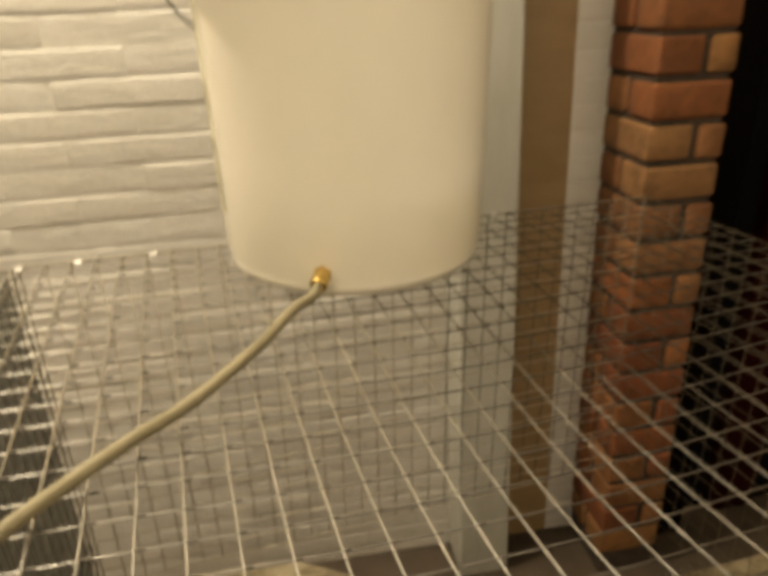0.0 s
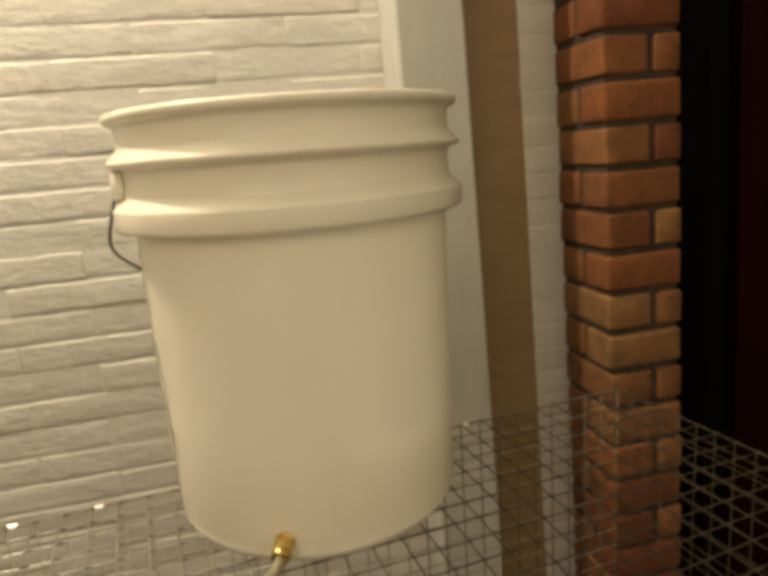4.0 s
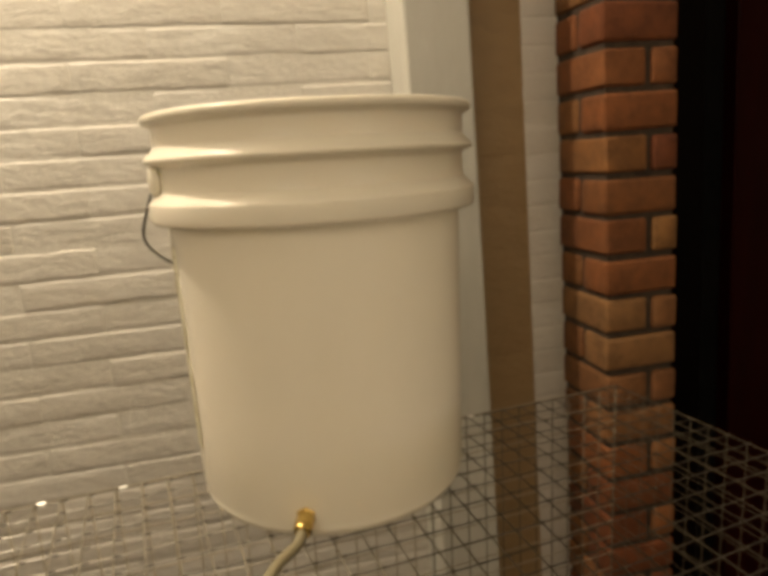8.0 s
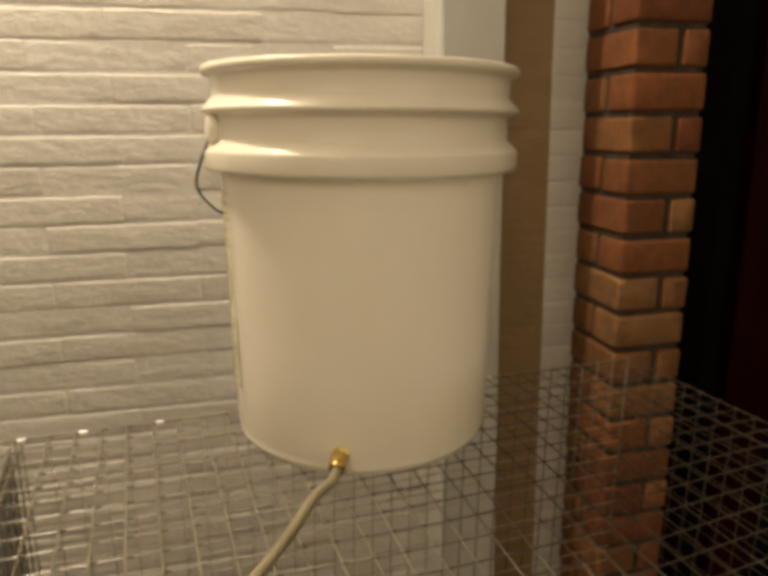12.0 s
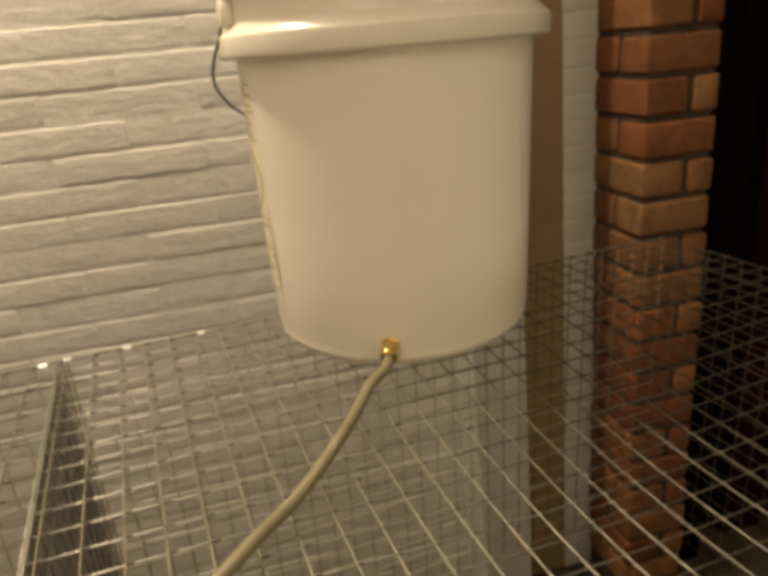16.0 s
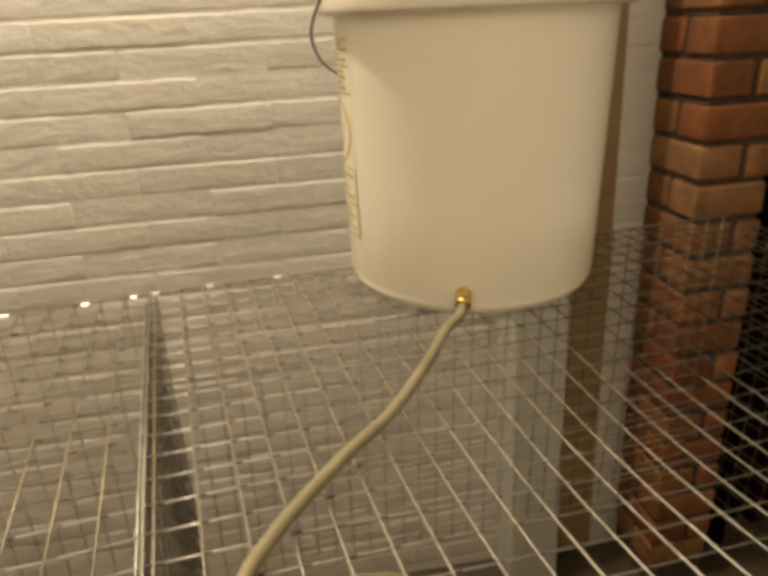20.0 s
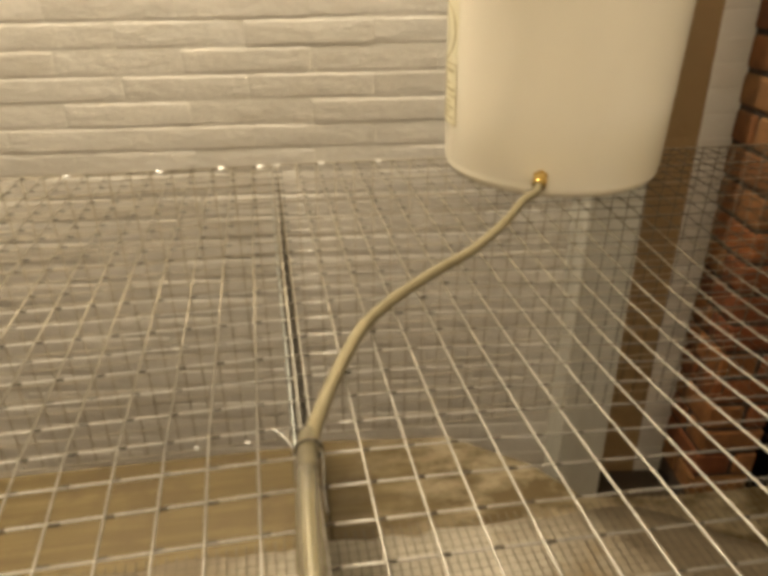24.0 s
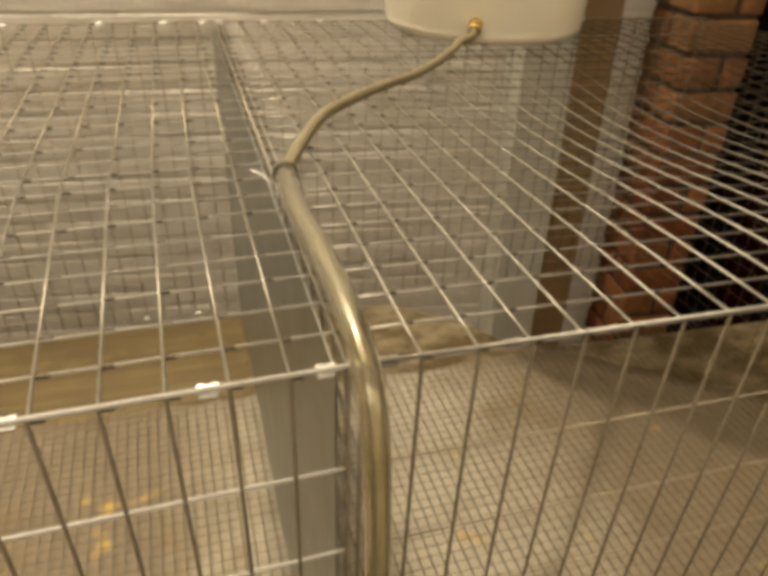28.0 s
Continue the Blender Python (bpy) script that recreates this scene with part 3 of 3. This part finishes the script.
for ang in (EAR, EAR + math.pi):
    out = Vector((math.cos(ang), math.sin(ang), 0))
    turn_m = Matrix.Translation(out * 0.1492 + Vector((0, 0, 0.3105))) @ out.to_track_quat("Z", "X").to_matrix().to_4x4()
    bm = spun([(0.0, 0.0), (0.0125, 0.0), (0.0135, 0.003), (0.0120, 0.0075), (0.006, 0.0085), (0.0, 0.0085)], 24)
    bm.transform(turn_m @ Matrix.Translation((0, 0, -0.007)))
    part("ear", bm, PLASTIC, bucket, "moulded handle boss", True)


def bail_points():
    axis = Vector((math.cos(EAR), math.sin(EAR), 0))
    back = Vector((-axis.y, axis.x, 0))
    if back.y < 0:
        back = -back
    pts = []
    for k in range(13):
        a = math.pi * k / 12
        s = math.sin(a)
        pts.append(axis * math.cos(a) * ((0.150 if k in (0, 12) else 0.162) + 0.003 * s) + back * (0.158 * s ** 1.2) + Vector((0, 0, 0.300 - 0.105 * s ** 0.75)))
    return pts


part("bail", tube(bail_points(), 0.0014, 8, 6), BAIL_WIRE, bucket, "dark wire carrying handle", True)


def on_side(a, h):
    """A point on the bucket's side: angle in degrees, height."""
    r = 0.1330 + (0.1371 - 0.1330) * (h - 0.02) / 0.2495 + 0.0004
    return Vector((r * math.cos(radians(a)), r * math.sin(radians(a)), h))


def side_patch(bm, a0, a1, h0, h1, lift):
    n = max(1, int(abs(a1 - a0) / 4))
    lo, hi = [], []
    for k in range(n + 1):
        a = a0 + (a1 - a0) * k / n
        for some, h in ((lo, h0), (hi, h1)):
            p = on_side(a, h)
            d = Vector((p.x, p.y, 0)).normalized() * lift
            some.append(bm.verts.new(p + d))
    for k in range(n):
        bm.faces.new((lo[k], lo[k + 1], hi[k + 1], hi[k]))
    return bm


# faded warning label on the bucket's side: a pale field with thin outlines, unreadable lines and a round sign
LAB0, LAB1 = 136, 190
part("label_field", side_patch(bmesh.new(), LAB0, LAB1, 0.062, 0.252, 0.0002), LABEL_PALE, bucket, "pale yellow printed label")
bm = bmesh.new()
for h in (0.062, 0.094, 0.130, 0.203, 0.228, 0.251):
    side_patch(bm, LAB0, LAB1, h, h + 0.0016, 0.0006)
for a in (LAB0, LAB1 - 0.8):
    side_patch(bm, a, a + 0.8, 0.062, 0.130, 0.0007)
for scale in (1.0, 0.62):
    for k in range(36):
        t0, t1 = 2 * math.pi * k / 36, 2 * math.pi * (k + 1) / 36
        quad = []
        for t, w in ((t0, 1.0), (t1, 1.0), (t1, 0.92), (t0, 0.92)):
            p = on_side(163 + 25.0 * scale * w * math.cos(t), 0.166 + 0.035 * scale * w * math.sin(t))
            quad.append(bm.verts.new(p + Vector((p.x, p.y, 0)).normalized() * 0.0006))
        bm.faces.new(quad)
for k in range(4):
    side_patch(bm, 141, 187 - 5 * (k % 2), 0.068 + k * 0.006, 0.0708 + k * 0.006, 0.0006)
    side_patch(bm, 143, 187 - 6 * (k % 3), 0.100 + k * 0.0072, 0.1035 + k * 0.0072, 0.0006)
    side_patch(bm, 140, 186 - 4 * (k % 2), 0.207 + k * 0.005, 0.2095 + k * 0.005, 0.0006)
    side_patch(bm, 140, 188 - 6 * (k % 2), 0.233 + k * 0.0045, 0.2355 + k * 0.0045, 0.0006)
part("label_print", bm, LABEL_INK, bucket, "faded olive lines and bars")

# ---- brass outlet and hose ----
OUT = radians(243.7)
out_dir = Vector((math.cos(OUT), math.sin(OUT), -0.22)).normalized()
out_at = Vector((BX + 0.130 * math.cos(OUT), BY + 0.130 * math.sin(OUT), TOP + 0.0270))
fit_m = Matrix.Translation(out_at) @ out_dir.to_track_quat("Z", "X").to_matrix().to_4x4()
outlet = base_of("brass_outlet", (0, 0, 0), "small bright brass hose outlet low on the bucket", "outlet")
bm = spun([(0.0, -0.002), (0.0082, -0.002), (0.0090, 0.0), (0.0090, 0.0035), (0.0076, 0.0050)], 6)
bm.transform(fit_m)
part("hex_nut", bm, BRASS, outlet)
bm = spun([(0.0, 0.004), (0.0072, 0.004), (0.0078, 0.006), (0.0078, 0.019), (0.0072, 0.0212), (0.0064, 0.022), (0.0, 0.022)], 28)
bm.transform(fit_m)
part("sleeve", bm, BRASS, outlet, "polished brass sleeve", True)

tip = out_at + out_dir * 0.020
hose_pts = [tip, tip + out_dir * 0.012 + Vector((-0.002, 0, -0.002)), (0.235, 0.502, TOP + 0.0165), (0.204, 0.464, TOP + 0.0105), (0.155, 0.408, TOP + 0.0080), (0.117, 0.375, TOP + 0.0080),
            (0.085, 0.345, TOP + 0.0080), (0.058, 0.316, TOP + 0.0080), (0.037, 0.286, TOP + 0.0080), (0.016, 0.237, TOP + 0.0085), (0.0020, 0.195, TOP + 0.0110), (-0.0050, 0.164, TOP + 0.0165), (-0.0062, 0.140, TOP + 0.0200)]
hose = base_of("drain_hose", (0, 0, 0), "cloudy yellowish plastic hose running from the brass outlet over the cages", "hose")
part("upper_hose", tube(hose_pts, 0.0045, 16, 10), HOSE, hose, "matt cloudy olive hose", True)
lower_pts = [(-0.0062, 0.172, TOP + 0.0150), (-0.0074, 0.144, TOP + 0.0195), (-0.0088, 0.098, TOP + 0.0240), (-0.0076, 0.056, TOP + 0.0293), (-0.0062, 0.016, TOP + 0.0328), (-0.0058, -0.015, TOP + 0.0335),
             (-0.0056, -0.034, TOP + 0.0305), (-0.0056, -0.0465, TOP + 0.0225), (-0.0056, -0.0545, TOP + 0.002), (-0.0054, -0.0600, TOP - 0.036), (-0.0048, -0.0630, TOP - 0.10), (-0.004, -0.0640, TOP - 0.22), (-0.002, -0.0630, TOP - 0.40), (0.0, -0.0600, TOP - 0.62)]
bm = tube(lower_pts[1:-1], 0.0032, 16, 10)
bmesh.ops.reverse_faces(bm, faces=bm.faces)
bore = bpy.data.meshes.new("bore")
bm.to_mesh(bore)
bm.free()
bm = tube(lower_pts, lambda f: 0.0057 - 0.0009 * max(0.0, min(1.0, f * 2.2 - 0.55)), 20, 10)
bm.from_mesh(bore)
part("lower_hose", bm, HOSE_CLEAR, hose, "glossy clear yellowish hose end", True)
ring = [Vector((-0.0062 + 0.0070 * math.cos(a), 0.158, TOP + 0.0172 + 0.0070 * math.sin(a))) for a in [2 * math.pi * k / 16 for k in range(17)]]
part("tie", tube(ring, 0.0008, 6, 2), TIE, hose, "dark wire tie round the hose joint", True)
part("tie_tail", tube([(0.0002, 0.158, TOP + 0.0180), (0.0008, 0.146, TOP + 0.0170), (-0.0002, 0.132, TOP + 0.0145), (0.0006, 0.118, TOP + 0.0125)], 0.0007, 6, 6), TIE, hose, "", True)
part("wire_tail", tube([(-0.0130, 0.170, TOP + 0.0060), (-0.0190, 0.180, TOP + 0.0090), (-0.0250, 0.186, TOP + 0.0100)], 0.00045, 6, 6), CLIP, hose, "thin bright wire end", True)

# ---- post, pillar, door ----
post = part("wall_post", box(-0.367, -0.236, 0.060, WALL_V - 0.001, 0.0, CEIL, 0.006, LEAN, 2), POST_PAINT)
tagged(post, "smooth white painted boxed post against the wall", "post", kind="structure")

pillar = part("brick_pillar", box(0.008, 0.158, 0.008, WALL_V + 0.30, 0.0, CEIL, 0.0, LEAN), DARK_JOINT)
tagged(pillar, "red brick pillar with dark recessed mortar", "pillar", kind="structure")

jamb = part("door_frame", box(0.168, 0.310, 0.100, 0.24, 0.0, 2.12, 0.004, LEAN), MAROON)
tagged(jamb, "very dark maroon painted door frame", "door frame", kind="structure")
# the gap's shade built as a black slab
tagged(part("gap_shade", box(0.311, 0.432, 0.190, 0.24, 0.0, 2.12, 0.0, LEAN), BLACK), "black slab for the shaded gap between the frame and the dark door", "recess", kind="structure")
door = base_of("door_1", (0, 0, 0), "deep red painted door, its shadow put into the paint colour", "door", kind="structure")
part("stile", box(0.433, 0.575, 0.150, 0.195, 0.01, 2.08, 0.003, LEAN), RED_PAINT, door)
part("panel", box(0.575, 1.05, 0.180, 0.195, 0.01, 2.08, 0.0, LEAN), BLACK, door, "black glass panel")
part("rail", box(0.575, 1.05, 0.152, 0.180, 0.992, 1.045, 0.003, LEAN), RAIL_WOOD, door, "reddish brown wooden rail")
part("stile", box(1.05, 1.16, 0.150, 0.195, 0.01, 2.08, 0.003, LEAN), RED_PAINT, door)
for nm, dims in (("wall_north_right", (1.16, 2.6, 0.03, 0.15, 0.0, CEIL)), ("wall_over_door", (0.168, 1.16, 0.04, 0.24, 2.12, CEIL))):
    tagged(part(nm, box(*dims, 0.0, LEAN), PLASTER), "plain wall beside the dark door", "wall", kind="structure")

# ---- bricks ----
wall = part("wall_north", box(-3.2, 0.075, WALL_V + 0.0008, WALL_V + 0.16, 0.0, CEIL, 0.0, BUILD), WHITE_JOINT)
tagged(wall, "white painted brick wall behind the cages", "wall", kind="structure")

COURSE, LENGTH, RISE = 0.0566, 0.281, 0.018      # course height, brick length, how far the courses climb per metre
white_meshes = {}


def painted_block(length, height, seed):
    """A brick under thick paint: soft rounded front edges and a gently uneven face, front towards -y, centred in x and z."""
    rnd = random.Random(seed)
    nx = max(4, int(length / 0.02))
    prof = [(-0.5, 0.0075, 0.0), (-0.5, 0.0008, 0.0), (-0.47, 0.0002, 0.4), (-0.36, 0.0, 1.0), (0.0, -0.0002, 1.0), (0.28, 0.0001, 1.0), (0.42, 0.0004, 0.4), (0.5, 0.0008, 0.0), (0.5, 0.0075, 0.0)]
    off = rnd.uniform(0, 50)
    bm = bmesh.new()
    grid = []
    inner = [length * (i / nx - 0.5) for i in range(1, nx)]
    ends = [(-length / 2, 0.0010), (-length / 2 + 0.0022, 0.0004), (-length / 2 + 0.006, 0.0001)]
    for x, dent in ends + [(x, 0.0) for x in inner] + [(-x, d) for x, d in ends[::-1]]:
        col = []
        for h, d, w in prof:
            lump = noise.noise((x * 16 + off, h * 1.6, off * 0.3)) * 0.0009 * w
            edge = noise.noise((x * 22 + off, h * 4 + 9.0, 3.0)) * 0.0024 * (1 - w)
            col.append(bm.verts.new((x, d + lump + dent, height * h + edge)))
        grid.append(col)
    for p, q in zip(grid, grid[1:]):
        for k in range(len(prof) - 1):
            bm.faces.new((p[k], q[k], q[k + 1], p[k + 1]))
    for col, way in ((grid[0], 1), (grid[-1], -1)):
        col = [bm.verts.new(v.co) for v in col]
        back = [bm.verts.new((v.co.x, 0.0075, v.co.z)) for v in col[1:-1]]
        rim = [col[0], *back, col[-1]]
        for k in range(len(col) - 1):
            quad = [col[k], col[k + 1], rim[k + 1], rim[k]]
            quad = list(dict.fromkeys(quad))
            if len(quad) > 2:
                bm.faces.new(quad[::way])
    bmesh.ops.recalc_face_normals(bm, faces=bm.faces)
    return bm


def white_brick(u0, u1, zc, seed, paint=None):
    key = (round(u1 - u0, 2), seed % 9, paint)
    if key not in white_meshes:
        white_meshes[key] = mesh_of("brick", painted_block(u1 - u0, COURSE - (0.0030 if paint else 0.0050), seed), paint or WHITE_BRICK, True)
    ob = new("brick", white_meshes[key])
    ob.parent = wall
    rnd = random.Random(seed * 7 + 1)
    um = (u0 + u1) / 2
    ob.matrix_local = BUILD @ pose(um, WALL_V + (0.0004 if paint else rnd.choice((0.0003, 0.0, 0.0, -0.0003, -0.0011))), zc + RISE * (um + 1.0) + rnd.uniform(-0.0008, 0.0008), rnd.uniform(-0.9, 0.9), -math.degrees(RISE) + rnd.uniform(-0.25, 0.25), rnd.uniform(-0.15, 0.15))


COURSE_Z = 1.7487
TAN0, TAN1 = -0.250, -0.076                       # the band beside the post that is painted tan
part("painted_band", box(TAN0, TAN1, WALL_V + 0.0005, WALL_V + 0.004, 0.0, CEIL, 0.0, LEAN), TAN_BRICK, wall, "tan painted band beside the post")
count = 0
for k in range(-31, 8):
    zc = COURSE_Z + k * COURSE
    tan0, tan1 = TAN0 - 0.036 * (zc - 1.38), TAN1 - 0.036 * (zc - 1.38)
    start = -0.841 + (LENGTH / 2 if k % 2 else 0.0)
    edges = [start + LENGTH * n for n in range(-4, 4)]
    edges = [e for e in edges if e < -0.03] + [0.07]
    for a, b in zip(edges, edges[1:]):
        count += 1
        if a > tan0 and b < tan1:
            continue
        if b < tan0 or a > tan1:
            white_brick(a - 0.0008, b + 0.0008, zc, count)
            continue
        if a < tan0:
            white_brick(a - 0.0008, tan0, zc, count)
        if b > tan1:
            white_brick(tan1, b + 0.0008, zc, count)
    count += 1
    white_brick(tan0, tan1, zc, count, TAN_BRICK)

RED_COURSE = 0.0820
red_meshes = {}


def red_brick_at(u0, u1, v0, v1, zc, seed):
    key = (round(u1 - u0, 3), round(v1 - v0, 3), seed % 4, 0.90 < zc < 1.23)
    if key not in red_meshes:
        rnd = random.Random(seed)
        bm = box(-(u1 - u0) / 2, (u1 - u0) / 2, -(v1 - v0) / 2, (v1 - v0) / 2, -(RED_COURSE - 0.0125) / 2, (RED_COURSE - 0.0125) / 2, 0.0075, None, 3)
        for v in bm.verts:
            v.co += Vector((rnd.uniform(-1, 1), rnd.uniform(-1, 1), rnd.uniform(-1, 1))) * 0.0014
        red_meshes[key] = mesh_of("brick", bm, PALE_RED_BRICK if 0.90 < zc < 1.23 else RED_BRICK, True)
    ob = new("brick", red_meshes[key])
    ob.parent = pillar
    rnd = random.Random(seed * 5 + 3)
    ob.matrix_local = LEAN @ pose((u0 + u1) / 2 + rnd.uniform(-0.0015, 0.0015), (v0 + v1) / 2 + rnd.uniform(-0.0015, 0.0015), zc + rnd.uniform(-0.001, 0.001), 0, rnd.uniform(-0.6, 0.6), rnd.uniform(-0.6, 0.6))


RED_Z = 1.709                                     # a joint's height
for k in range(-20, 11):
    zc = RED_Z + (k + 0.5) * RED_COURSE
    if k % 2:
        red_brick_at(0.0, 0.096, 0.0, WALL_V, zc, 100 + k * 4)
        red_brick_at(0.108, 0.165, 0.0, 0.10, zc, 101 + k * 4)
    else:
        red_brick_at(0.0, 0.165, 0.0, 0.090, zc, 102 + k * 4)
        red_brick_at(0.0, 0.100, 0.102, WALL_V, zc, 103 + k * 4)

# ---- lamp holders, unseen, added over the left lamp and both fill lights ----
for place in (LAMP_A, FILL_B, FILL_C):
    lamp = base_of("unseen_lamp_holder", (place[0], place[1], CEIL), "plain dark lamp holder on a cord, unseen and added over a light", "lamp", "ceiling lamps")
    bm = rod(bmesh.new(), (0, 0, place[2] - CEIL + 0.15), (0, 0, 0), 0.004, 8)
    part("cord", bm, TIE, lamp)
    part("socket", spun([(0.0, 0.15), (0.018, 0.15), (0.020, 0.14), (0.020, 0.10), (0.0, 0.10)], 20, (0, 0, place[2] - CEIL)), TIE, lamp, "", True)
